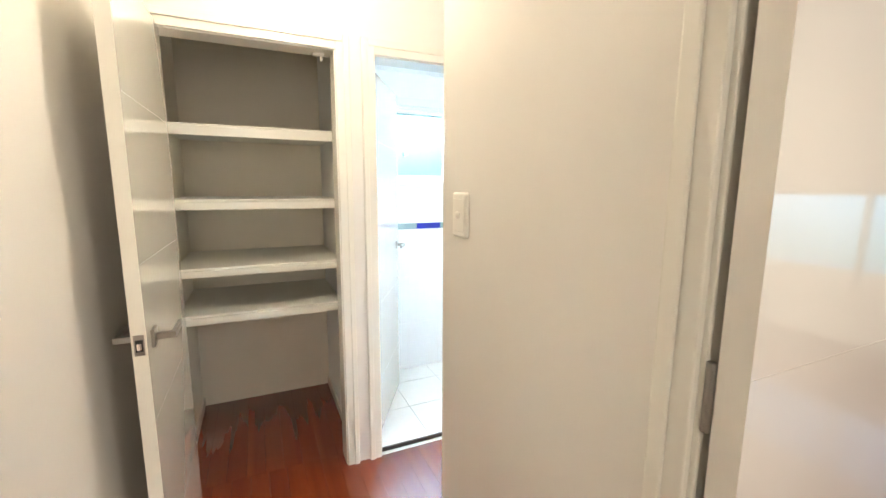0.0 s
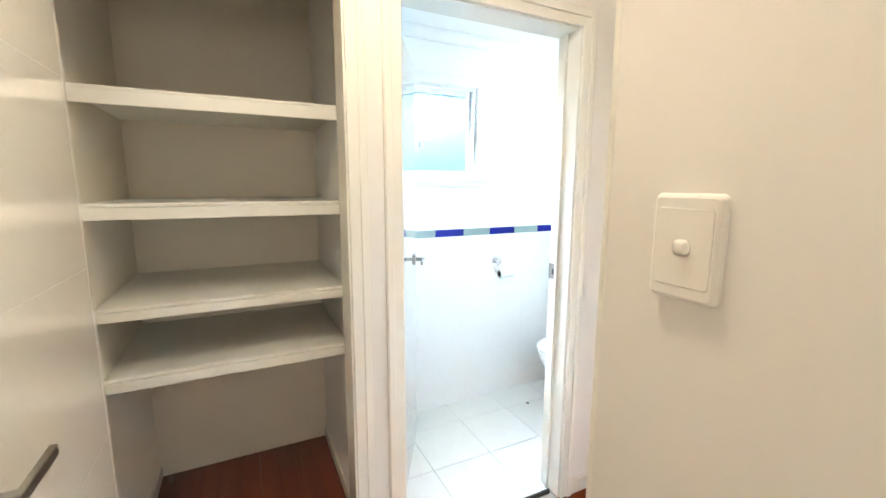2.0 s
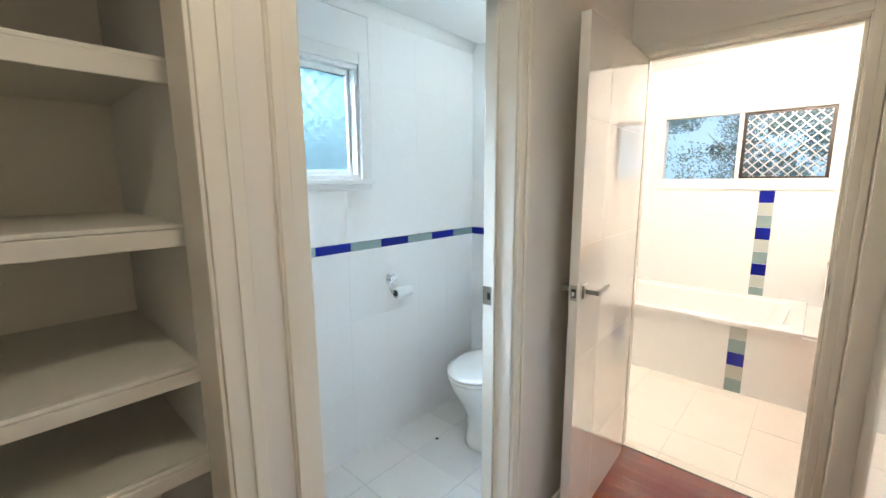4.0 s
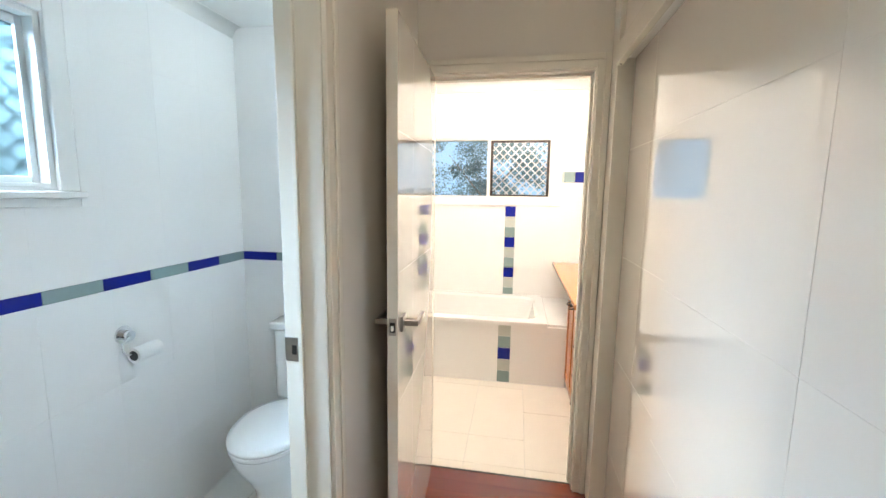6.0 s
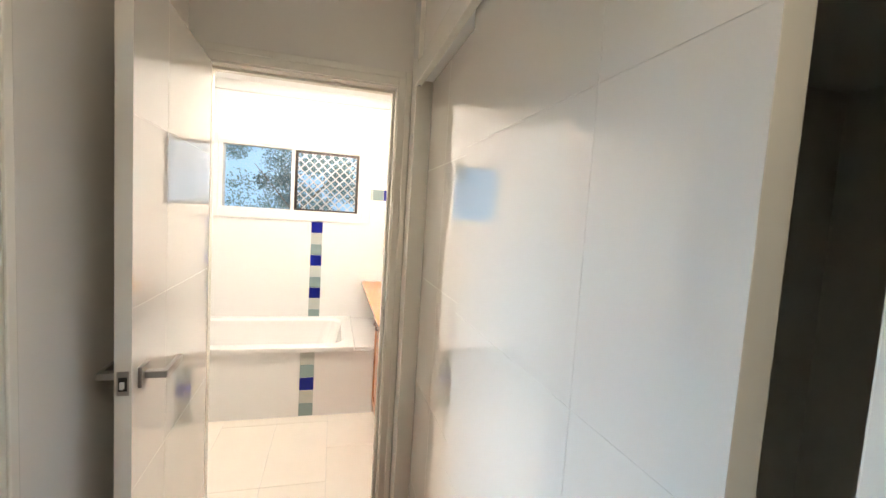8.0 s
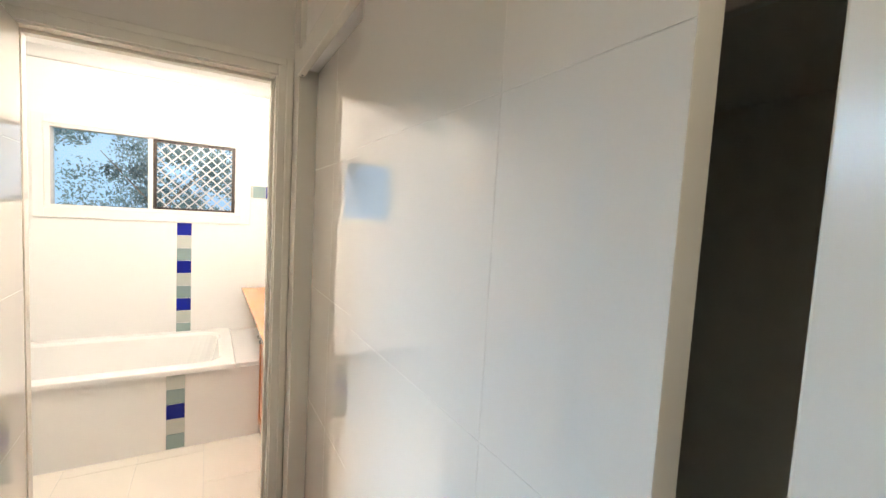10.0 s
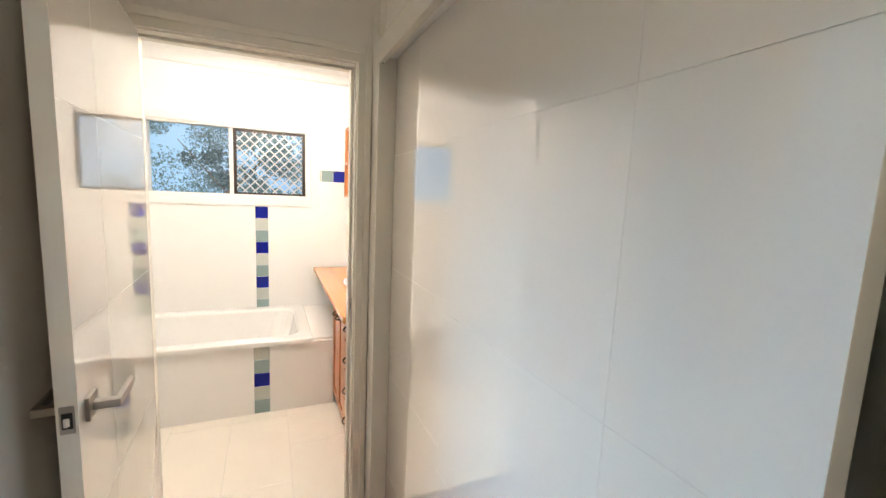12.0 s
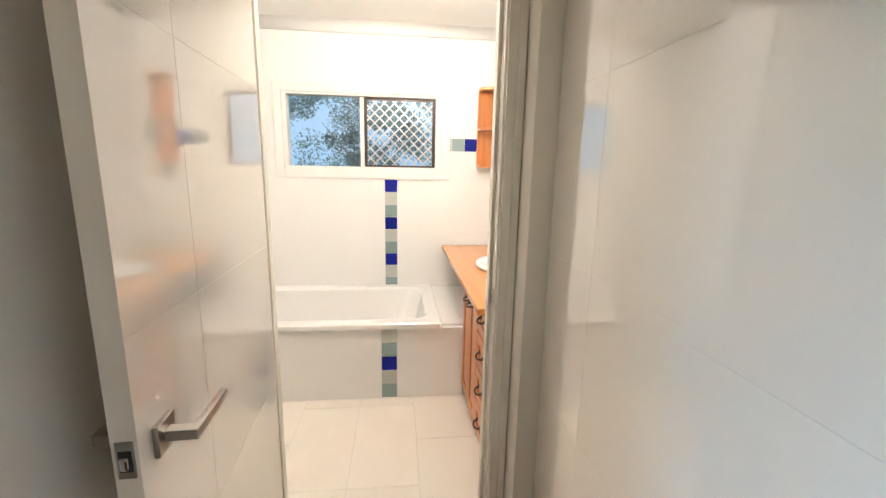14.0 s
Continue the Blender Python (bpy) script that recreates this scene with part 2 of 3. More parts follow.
wall("wall_bedroom_west", "y", 2.58, 5.32, 1.02, 1.225, [], WALL, HALL)
wall("wall_bedroom_north", "x", 1.225, 6.62, 5.2, 5.32, [(1.8, 3.9, 0.65, 1.42)], WALL, HALL)
# unseen wall, set far back so the added window light evens out
wall("wall_bedroom_east", "y", 0.80, 5.2, 6.5, 6.62, [(2.75, 4.85, 0.7, 2.1)], WALL, HALL)
struct("wall_bedroom_south", B(3.3, 6.62, 0.665, 0.80, 0, H), WALL, HALL, "wall")
struct("ceiling", B(-1.6, 6.7, -1.1, 5.4, H, H + 0.12), CEIL, "flat white plaster ceiling", "ceiling")
struct("ceiling_toilet", B(-1.42, -0.567, 0.66, 2.458, 2.30, 2.34), CEIL, "lowered white ceiling of the toilet room", "ceiling")
struct("subfloor", B(-1.6, 6.7, -1.1, 5.4, -0.2, -0.022), GROUT, "floor slab under the boards and tiles", "floor")
HAZE = glow("bright_hazy_sky", (0.47, 0.74, 1.0), 0.95, (0.0, 0.0, 0.0))
struct("backdrop", B(-70, 70, 90, 90.2, -1, 45), HAZE, "pale bright hazy sky far behind the garden", "backdrop")
struct("ground", B(-60, 60, -60, 160, -0.9, -0.8), GRASS, "green lawn outside the windows", "ground")

# cornices


def cove(name, run, r):
    """Concave plaster cove of radius r; run(u, v, end) is a point u from the wall and v below the ceiling."""
    bm = bmesh.new()
    rings = []
    for end in (0, 1):
        rings.append([run(0.0, 0.0, end)] + [run(r - r * math.cos(radians(9 * q)), r - r * math.sin(radians(9 * q)), end) for q in range(11)])
    loft(bm, rings)
    ob = struct(name, bm, CEIL, "plain white plaster cove cornice", "trim")
    for p in ob.data.polygons:
        p.use_smooth = len(p.vertices) == 4
    return ob


cove("trim_cornice_toilet_west", lambda u, v, e: (-1.42 + u, 0.66 + e * 1.798, 2.30 - v), 0.055)
cove("trim_cornice_bath_north", lambda u, v, e: (-1.25 + e * 2.15, 4.48 - u, 2.50 - v), 0.07)
cove("trim_cornice_bath_west", lambda u, v, e: (-1.25 + u, 2.58 + e * 1.9, 2.50 - v), 0.07)
cove("trim_cornice_bath_east", lambda u, v, e: (0.90 - u, 2.58 + e * 1.9, 2.50 - v), 0.07)


def frame_set(prefix, axis, a0, a1, c_face, side, depth, top, label, arch=0.068, both=False, lining=0.02):
    """Jamb lining and moulded architrave of a door opening whose clear edges are a0 and a1."""
    th = thing(prefix, label, "door frame")
    th["kind"] = "structure"

    def put(name, s, e, c0, c1, lo, hi, bev=0.003):
        if axis == "x":
            part(name, B(s, e, min(c0, c1), max(c0, c1), lo, hi, bev), TRIM, th)
        else:
            part(name, B(min(c0, c1), max(c0, c1), s, e, lo, hi, bev), TRIM, th)
    back = c_face - side * depth
    put("jamb", a0 - lining, a0, c_face, back, 0, top + lining)
    put("jamb", a1, a1 + lining, c_face, back, 0, top + lining)
    put("jamb_head", a0, a1, c_face, back, top, top + lining)
    for face, sd in ((c_face, side),) + (((back, -side),) if both else ()):
        f1, f2 = face + sd * 0.013, face + sd * 0.020
        for s, e, inner in ((a0 - arch, a0 - 0.006, 1), (a1 + 0.006, a1 + arch, -1)):
            put("architrave", s, e, face, f1, 0, top + 0.006 + arch)
            # raised outer band of the moulding
            m0, m1 = (s, s + 0.030) if inner == 1 else (e - 0.030, e)
            put("architrave_bead", m0 + 0.002, m1 - 0.002, f1, f2, 0, top + 0.004 + arch, 0.004)
        put("architrave_head", a0 - 0.006, a1 + 0.006, face, f1, top + 0.006, top + 0.006 + arch)
        put("architrave_bead", a0 - 0.036, a1 + 0.036, f1, f2, top + 0.040, top + 0.004 + arch, 0.004)
    return th


cf = frame_set("door_frame_cupboard", "y", -0.153, 0.53, -0.45, 1, 0.11, 2.035, "cream moulded timber frame of the linen cupboard")
tf = frame_set("door_frame_toilet", "y", 0.72, 1.464, -0.45, 1, 0.125, 2.035, "cream moulded timber frame of the toilet door")
bf = frame_set("door_frame_bathroom", "x", -0.388, 0.36, 2.465, -1, 0.115, 2.035, "cream moulded timber frame of the bathroom door", arch=0.064)
rf = frame_set("door_frame_bedroom", "x", 1.230, 2.04, 0.665, -1, 0.135, 2.035, "cream timber frame of the bedroom door", arch=0.060)
# stops against which the leaves close
for th, b in ((tf, (-0.53, -0.518, 1.452, 1.464, 0, 2.035)), (bf, (-0.388, -0.376, 2.512, 2.55, 0, 2.035)), (bf, (0.348, 0.36, 2.512, 2.55, 0, 2.035)), (bf, (-0.376, 0.348, 2.512, 2.55, 2.023, 2.035))):
    part("stop", B(*b, 0.002), TRIM, th)
# strike plates
sp = part("strike_plate", B(-0.574, -0.533, 1.4605, 1.4635, 1.02, 1.088, 0.001), STEEL, tf, "satin steel strike plate")
# no hole is cut: a black block gives the shade inside it
part("latch_hole", B(-0.553, -0.540, 1.4595, 1.462, 1.04, 1.066), BLACK, sp)
sp = part("strike_plate", B(0.3565, 0.3595, 2.475, 2.509, 1.0, 1.062, 0.001), STEEL, bf, "satin steel strike plate")
part("latch_hole", B(0.3555, 0.358, 2.486, 2.50, 1.016, 1.045), BLACK, sp)

# skirting boards
for i, b in enumerate(((-0.45, -0.436, 1.535, 2.462, 0, 0.07), (0.46, 1.19, 0.651, 0.665, 0, 0.07), (2.11, 3.3, 0.651, 0.665, 0, 0.07),
                       (-0.428, 3.3, -0.262, -0.248, 0, 0.07), (-1.41, -0.57, 0.58, 0.592, 0, 0.06), (-1.41, -0.57, -0.215, -0.203, 0, 0.06), (0.447, 0.46, 0.664, 0.80, 0, 0.07))):
    struct("baseboard_%d" % (i + 1), B(*b, 0.004), TRIM, "low cream-painted timber skirting board", "baseboard")


# ---- doors ----
def lever(th, x, z, y, s, toward):
    """Lever handle with a square rose on a leaf face at y, facing s; the bar points along toward."""
    rose = part("handle_rose", B(x - 0.026, x + 0.026, min(y, y + s * 0.009), max(y, y + s * 0.009), z - 0.026, z + 0.026, 0.0015), STEEL, th, "square satin steel rose")
    bm = B(x - 0.010, x + 0.010, min(y + s * 0.009, y + s * 0.050), max(y + s * 0.009, y + s * 0.050), z - 0.009, z + 0.009, 0.002)
    part("handle_neck", bm, STEEL, rose)
    bm = bmesh.new()
    c = y + s * 0.052
    box(bm, x - 0.010 * toward, x + 0.118 * toward, c - 0.006, c + 0.006, z - 0.0095, z + 0.0095, 0.003, 3)
    part("handle_lever", bm, STEEL, rose, "satin steel lever bar")


def leaf(name, label, m, width, height=2.025, thick=0.036, groove=None, latch=1, handle=True, hz=1.045, hx=0.060, rows=(0.325, 0.775, 1.225, 1.675), hinges=True, paint=DOOR):
    """A flush leaf with grooves, hinged at x = 0 and running to x = width; y = 0 is the hinge face."""
    th = thing(name, label, "door", m)
    g, d = 0.0005, 0.0008
    xs = [0.0, width] if groove is None else [0.0, groove, width]
    zs = [0.006, *[r for r in rows if r < height], height]
    part("core", B(0.0005, width - 0.0005, d, thick - d, 0.0065, height - 0.0005), GROUTD, th)
    part("edge_strip", B(width - 0.004, width, 0.0005, thick - 0.0005, 0.006, height, 0.0008), paint, th)
    part("edge_strip", B(0, 0.004, 0.0005, thick - 0.0005, 0.006, height, 0.0008), paint, th)
    part("edge_strip", B(0.004, width - 0.004, 0.0005, thick - 0.0005, height - 0.004, height), paint, th)
    for y0, y1 in ((0, d), (thick - d, thick)):
        for i in range(len(xs) - 1):
            for j in range(len(zs) - 1):
                part("panel", B(xs[i] + (g if i else 0), xs[i + 1] - (g if i < len(xs) - 2 else 0), y0, y1, zs[j] + (g if j else 0), zs[j + 1] - (g if j < len(zs) - 2 else 0), 0.0003, 1), paint, th)
    if handle:
        x = width - hx
        lever(th, x, hz, 0.0, -1, -1)
        lever(th, x, hz, thick, 1, -1)
        pl = part("latch_plate", B(width - 0.001, width + 0.0015, thick / 2 - 0.0125, thick / 2 + 0.0125, hz - 0.029, hz + 0.030, 0.0008), STEEL, th, "satin steel latch plate")
        # raised black block in place of the recess's shade
        part("latch_hole", B(width, width + 0.0022, thick / 2 - 0.009, thick / 2 + 0.009, hz - 0.018, hz + 0.016, 0.0006), BLACK, pl)
        part("latch_bolt", B(width, width + 0.009, thick / 2 - 0.005, thick / 2 + 0.006, hz - 0.012, hz + 0.008, 0.003), CHROME, pl, "bright latch bolt")
    if hinges:
        for z in (0.24, 1.80):
            part("hinge", rod(bmesh.new(), (-0.004, -0.003, z), (-0.004, -0.003, z + 0.09), 0.006, 12), STEEL, th, "small steel butt hinge")
    return th


GROUTD = mat("door_core_paint", (0.62, 0.59, 0.53), 0.3, bump=0)
leaf("door_cupboard", "open cream gloss linen cupboard door with steel lever handle", pose(-0.427, -0.158, 0, 0, 0, 0.3), 0.64, groove=None, hz=1.003, hx=0.072, paint=DOORC)
leaf("door_bathroom", "open cream gloss grooved bathroom door with steel lever handle", pose(-0.397, 2.441, 0, 0, 0, -87.6), 0.718, groove=0.485)
leaf("door_toilet", "half-open white gloss toilet door with steel lever handle", pose(-0.565, 0.722, 0, 0, 0, 151.5), 0.715, groove=None)
leaf("door_bedroom", "open cream gloss bedroom door seen from its hinge edge", pose(1.278, 0.668, 0, 0, 0, 90.0), 0.77, groove=0.54, handle=False, hinges=False)
struct("trim_bedroom_hinge", rod(bmesh.new(), (1.235, 0.668, 1.14), (1.235, 0.668, 1.23), 0.006, 12), STEEL, "small steel door hinge", "hinge")


def slider(name, label, x, y0, y1, groove):
    th = thing(name, label, "sliding door", pose(x, y0, 0.012), "sliding wardrobe doors")
    w, hgt, t, g, d = y1 - y0, 2.03, 0.036, 0.0005, 0.0008
    part("core", B(d, t - d, 0.0005, w - 0.0005, 0, hgt), GROUTD, th)
    part("edge_strip", B(0.0005, t, 0, 0.004, 0, hgt, 0.001), TRIM, th)
    part("edge_strip", B(0.0005, t, w - 0.004, w, 0, hgt, 0.001), TRIM, th)
    ys, zs = [0.0, groove, w], [0.0, 0.313, 0.763, 1.213, 1.663, hgt]
    for i in range(2):
        for j in range(5):
            part("panel", B(0, d, ys[i] + (g if i else 0), ys[i + 1] - (0 if i else g), zs[j] + (g if j else 0), zs[j + 1] - (g if j < 4 else 0), 0.0003, 1), DOOR, th)
    return th


slider("sliding_door", "cream gloss grooved sliding wardrobe door, slightly open", 0.450, 0.884, 1.686, 0.236)
slider("sliding_door", "cream gloss grooved sliding wardrobe door behind the other", 0.492, 1.600, 2.340, 0.460)
pel = thing("pelmet", "cream timber pelmet over the sliding door track", "pelmet")
pel["kind"] = "structure"
part("board", B(0.418, 0.444, 0.80, 2.345, 2.015, 2.10, 0.004), TRIM, pel)
part("screw", rod(bmesh.new(), (0.432, 2.32, 2.013), (0.432, 2.32, 2.016), 0.004, 10), BLACK, pel)
part("track", B(0.446, 0.56, 0.80, 2.345, 2.044, 2.075), ALUM, pel)
struct("closet_jamb", B(0.452, 0.462, 0.664, 0.80, 0.07, 2.09, 0.002), TRIM, "cream painted end of the wall at the wardrobe", "trim")
struct("wall_closet_side", B(0.57, 1.13, 2.44, 2.465, 0, H), CLOSET, "dull grey-beige closet side wall", "wall")
struct("wall_closet_near", B(0.57, 1.13, 0.80, 0.812, 0, H), CLOSET, "dull grey-beige closet side wall", "wall")
struct("wall_closet_divider", B(0.60, 1.13, 1.255, 1.280, 0, H), CLOSET, "dull grey-beige partition inside the wardrobe", "wall")
cs = thing("closet_shelf", "thick grey-beige wardrobe shelf with a front fascia", "shelf")
part("board", B(0.66, 1.13, 0.812, 1.255, 1.79, 1.815), CLOSET, cs)
part("fascia", B(0.64, 0.66, 0.812, 1.255, 1.765, 1.845, 0.002), SHELF, cs)

# ---- linen cupboard ----
for z0, z1 in ((1.672, 1.728), (1.318, 1.370), (0.985, 1.030), (0.742, 0.790)):
    sh = thing("cupboard_shelf", "cream-painted timber shelf with a lipped front edge", "shelf", pose(-1.41, 0, z0), "linen cupboard shelves")
    t = z1 - z0
    part("board", B(0, 0.622, -0.215, 0.592, t - 0.022, t, 0.002), SHELF, sh)
    part("front_lip", B(0.622, 0.641, -0.215, 0.592, 0, t - 0.012, 0.003), SHELF, sh)
    part("top_lip", B(0.622, 0.634, -0.215, 0.592, t - 0.011, t, 0.003), SHELF, sh)
ct = thing("door_catch", "small white plastic catch under the cupboard head", "catch", pose(-0.50, 0.47, 2.033))
part("body", B(-0.012, 0.012, -0.025, 0.025, -0.014, 0, 0.003), PLAST, ct)
part("roller", B(-0.006, 0.006, 0.006, 0.018, -0.034, -0.014, 0.003), PLAST, ct)

# ---- light switch ----
sw = thing("light_switch", "cream plastic single rocker light switch on the wall", "light switch", pose(0.572, 0.665, 1.365))


def round_slab(w, h, y0, y1, rad, bevel, cz=0.0):
    """Upright slab with rounded corners, its face towards -y with a chamfered edge."""
    bm = bmesh.new()
    rings = []
    for y, k in ((y0, 0.0), (y1 + bevel, 0.0), (y1 + bevel * 0.3, bevel * 0.45), (y1, bevel)):
        ring = []
        for sx, sz, a0 in ((1, 1, 0), (-1, 1, 90), (-1, -1, 180), (1, -1, 270)):
            for q in range(6):
                a = radians(a0 + 18 * q)
                ring.append((sx * (w / 2 - rad) + (rad - k) * math.cos(a), y, cz + sz * (h / 2 - rad) + (rad - k) * math.sin(a)))
        rings.append(ring)
    return loft(bm, rings)


part("base_plate", round_slab(0.077, 0.116, 0.0, -0.0115, 0.008, 0.005), PLAST, sw)
# darker slab edges the cover plate, drawing the shade of its fine gap
part("cover_gap", round_slab(0.0628, 0.0858, -0.010, -0.0117, 0.005, 0.0004), GROUTD, sw)
part("cover_plate", round_slab(0.0615, 0.0845, -0.010, -0.0126, 0.005, 0.0008), PLAST, sw)
rk = part("rocker_surround", round_slab(0.0200, 0.0190, -0.012, -0.0132, 0.0068, 0.0004), GROUTD, sw)
part("rocker", round_slab(0.0180, 0.0165, -0.012, -0.0195, 0.0065, 0.0045, 0.0008), PLAST, rk, smooth=True)

# ---- ceiling lamps ----
for nm, x, y, z, r in (("ceiling_light", 0.24, 0.38, 2.5, 0.14), ("ceiling_light", 0.10, 3.10, 2.5, 0.15), ("ceiling_light", -0.72, 2.12, 2.3, 0.10)):
    cl = thing(nm, "round opal ceiling light, lit", "ceiling light", pose(x, y, z))
    bm = rod(bmesh.new(), (0, 0, -0.02), (0, 0, 0), r + 0.012, 40)
    part("rim", bm, ALUM, cl)
    bm = bmesh.new()
    loft(bm, [[(q * math.cos(a * math.tau / 40), q * math.sin(a * math.tau / 40), z) for a in range(40)] for q, z in ((r, -0.02), (r * 0.96, -0.045), (r * 0.8, -0.062), (r * 0.5, -0.072), (r * 0.1, -0.075))])
    d = part("diffuser", bm, LAMPG, cl, "lit opal glass diffuser", True)
    d.visible_shadow = False

# ---- toilet room: window ----
tw = thing("window_1", "white timber window with frosted glass, closed", "window")
tw["kind"] = "structure"
Y0, Y1, Z0, Z1 = 0.82, 1.565, 1.485, 2.015
for b in ((-1.54, -1.42, Y0, Y0 + 0.018, Z0, Z1), (-1.54, -1.42, Y1 - 0.018, Y1, Z0, Z1), (-1.54, -1.42, Y0 + 0.018, Y1 - 0.018, Z1 - 0.018, Z1), (-1.54, -1.42, Y0 + 0.018, Y1 - 0.018, Z0, Z0 + 0.014)):
    part("window_frame", B(*b, 0.002), ALUM, tw)
for b in ((-1.42, -1.404, Y0 - 0.06, Y0, Z0 - 0.012, Z1 + 0.06), (-1.42, -1.404, Y1, Y1 + 0.06, Z0 - 0.012, Z1 + 0.06), (-1.42, -1.404, Y0, Y1, Z1, Z1 + 0.06)):
    part("architrave", B(*b, 0.004), ALUM, tw)
part("window_sill", B(-1.42, -1.385, Y0 - 0.08, Y1 + 0.07, Z0 - 0.034, Z0 - 0.012, 0.004), ALUM, tw)
part("apron", B(-1.42, -1.407, Y0 - 0.07, Y1 + 0.06, Z0 - 0.062, Z0 - 0.034, 0.003), ALUM, tw)
for b in ((-1.49, -1.46, Y0 + 0.018, Y0 + 0.038, Z0 + 0.014, Z1 - 0.018), (-1.49, -1.46, Y1 - 0.038, Y1 - 0.018, Z0 + 0.014, Z1 - 0.018), (-1.49, -1.46, Y0 + 0.038, Y1 - 0.038, Z1 - 0.046, Z1 - 0.018), (-1.49, -1.46, Y0 + 0.038, Y1 - 0.038, Z0 + 0.014, Z0 + 0.034)):
    part("sash", B(*b, 0.003), ALUM, tw)
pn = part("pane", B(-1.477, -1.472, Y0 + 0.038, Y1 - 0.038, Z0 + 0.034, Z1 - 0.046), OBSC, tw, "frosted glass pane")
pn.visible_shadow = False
ls = part("latch", B(-1.462, -1.445, 1.20, 1.212, Z0 + 0.17, Z0 + 0.20, 0.003), STEEL, tw, "small steel window latch")
part("latch_arm", B(-1.45, -1.442, 1.204, 1.232, Z0 + 0.182, Z0 + 0.19, 0.002), STEEL, ls)


def diamond_mesh(bm, u0, u1, v0, v1, pitch_u, pitch_v, put, r):
    """Crossing wavy bars of a diamond grille, cut to a rectangle."""
    w, h = u1 - u0, v1 - v0
    k = pitch_v / pitch_u
    n = int((w + h / k) / pitch_u) + 2
    for sgn in (1, -1):
        for i in range(n):
            ua = u0 + i * pitch_u if sgn == -1 else u0 - h / k + i * pitch_u
            pts = []
            for v in (v0, v1):
                pts.append((ua + sgn * (v - v0) / k, v))
            (a, b), (c, d) = pts
            # clip in u
            def at_u(u):
                return b + (u - a) * (d - b) / (c - a)
            lo, hi = sorted((a, c))
            s, e = max(lo, u0), min(hi, u1)
            if e - s < 0.004:
                continue
            rod(bm, put(s, at_u(s)), put(e, at_u(e)), r, 6)


bm = bmesh.new()
diamond_mesh(bm, Y0 + 0.038, Y1 - 0.038, Z0 + 0.034, Z1 - 0.046, 0.07, 0.07, lambda u, v: (-1.4812, u, v), 0.0035)
part("security_mesh", bm, MESHM, tw, "grey diamond security mesh outside the glass")

# ---- toilet room: tile band, paper holder, toilet ----
band = thing("tile_band", "band of blue and grey border tiles round the wall", "tile band")
band["kind"] = "structure"
tile_y = mesh_of("tile", B(0, 0.006, 0.001, 0.195, 0, 0.044, 0.0008, 1), BLUE)
tile_y2 = mesh_of("tile", B(0, 0.006, 0.001, 0.195, 0, 0.044, 0.0008, 1), GREYT)
tile_x = mesh_of("tile", B(0.001, 0.195, -0.006, 0, 0, 0.044, 0.0008, 1), BLUE)
tile_x2 = mesh_of("tile", B(0.001, 0.195, -0.006, 0, 0, 0.044, 0.0008, 1), GREYT)


def place(me, parent, x, y, z):
    ob = new(me.name, me)
    ob.parent = parent
    ob.location = (x, y, z)
    return ob


PT = 0.1955
for i in range(-3, 6):
    place(tile_y if i % 2 == 0 else tile_y2, band, -1.421, 1.288 + i * PT, 1.116)
for i in range(4):
    place(tile_x if i % 2 == 0 else tile_x2, band, -1.415 + i * PT, 2.459, 1.116)

tp = thing("toilet_paper_holder", "chrome wall hook with a nearly used white paper roll", "paper holder", pose(-1.42, 1.735, 0.935))
part("flange", rod(bmesh.new(), (0, 0, 0), (0.012, 0, 0), 0.034, 28), CHROME, tp)
part("boss", rod(bmesh.new(), (0.012, 0, 0), (0.04, 0, 0), 0.019, 20), CHROME, tp)
bm = bmesh.new()
prev = None
for i in range(13):
    a = math.pi * (0.5 + i / 12)
    p = (0.05, -0.012 + 0.034 * math.cos(a), -0.036 + 0.034 * math.sin(a))
    if prev:
        rod(bm, prev, p, 0.004, 8)
    prev = p
rod(bm, prev, (0.05, 0.10, -0.07), 0.004, 8)
rod(bm, (0.035, -0.012, -0.002), (0.05, -0.012, -0.002), 0.004, 8)
part("arm", bm, CHROME, tp)
roll = part("paper_roll", rod(bmesh.new(), (0.05, -0.005, -0.078), (0.05, 0.10, -0.078), 0.029, 28), PAPER, tp, "thin white paper roll")
# black disc paints the shade of the roll's hollow core
part("core", rod(bmesh.new(), (0.05, -0.0065, -0.078), (0.05, -0.004, -0.078), 0.019, 24), BLACK, roll)


def oval(cx, cy, rx, ryf, ryb, z, n=40):
    out = []
    for i in range(n):
        a = math.tau * i / n
        s = math.sin(a)
        out.append((cx + rx * math.cos(a) * (1 - 0.10 * max(0, s) ** 2), cy + (ryb if s > 0 else ryf) * s, z))
    return out


wc = thing("toilet", "white ceramic close-coupled toilet with closed lid", "toilet", pose(-0.972, 2.05, 0))
bm = bmesh.new()
loft(bm, [oval(0, 0.05, 0.135, 0.19, 0.20, 0.0000), oval(0, 0.05, 0.132, 0.186, 0.20, 0.0323), oval(0, 0.05, 0.126, 0.175, 0.20, 0.1075), oval(0, 0.045, 0.130, 0.182, 0.20, 0.1935), oval(0, 0.02, 0.150, 0.215, 0.20, 0.2903),
          oval(0, 0.0, 0.168, 0.245, 0.20, 0.3709), oval(0, 0.0, 0.178, 0.258, 0.20, 0.4139), oval(0, 0.0, 0.176, 0.256, 0.20, 0.4246)])
part("bowl", bm, PORC, wc, smooth=True)
bm = bmesh.new()
loft(bm, [oval(0, 0, 0.180, 0.262, 0.20, 0.4246), oval(0, 0, 0.184, 0.268, 0.20, 0.4322), oval(0, 0, 0.184, 0.268, 0.20, 0.4429), oval(0, 0, 0.178, 0.262, 0.196, 0.4472)])
part("seat", bm, PORC, wc, smooth=True)
bm = bmesh.new()
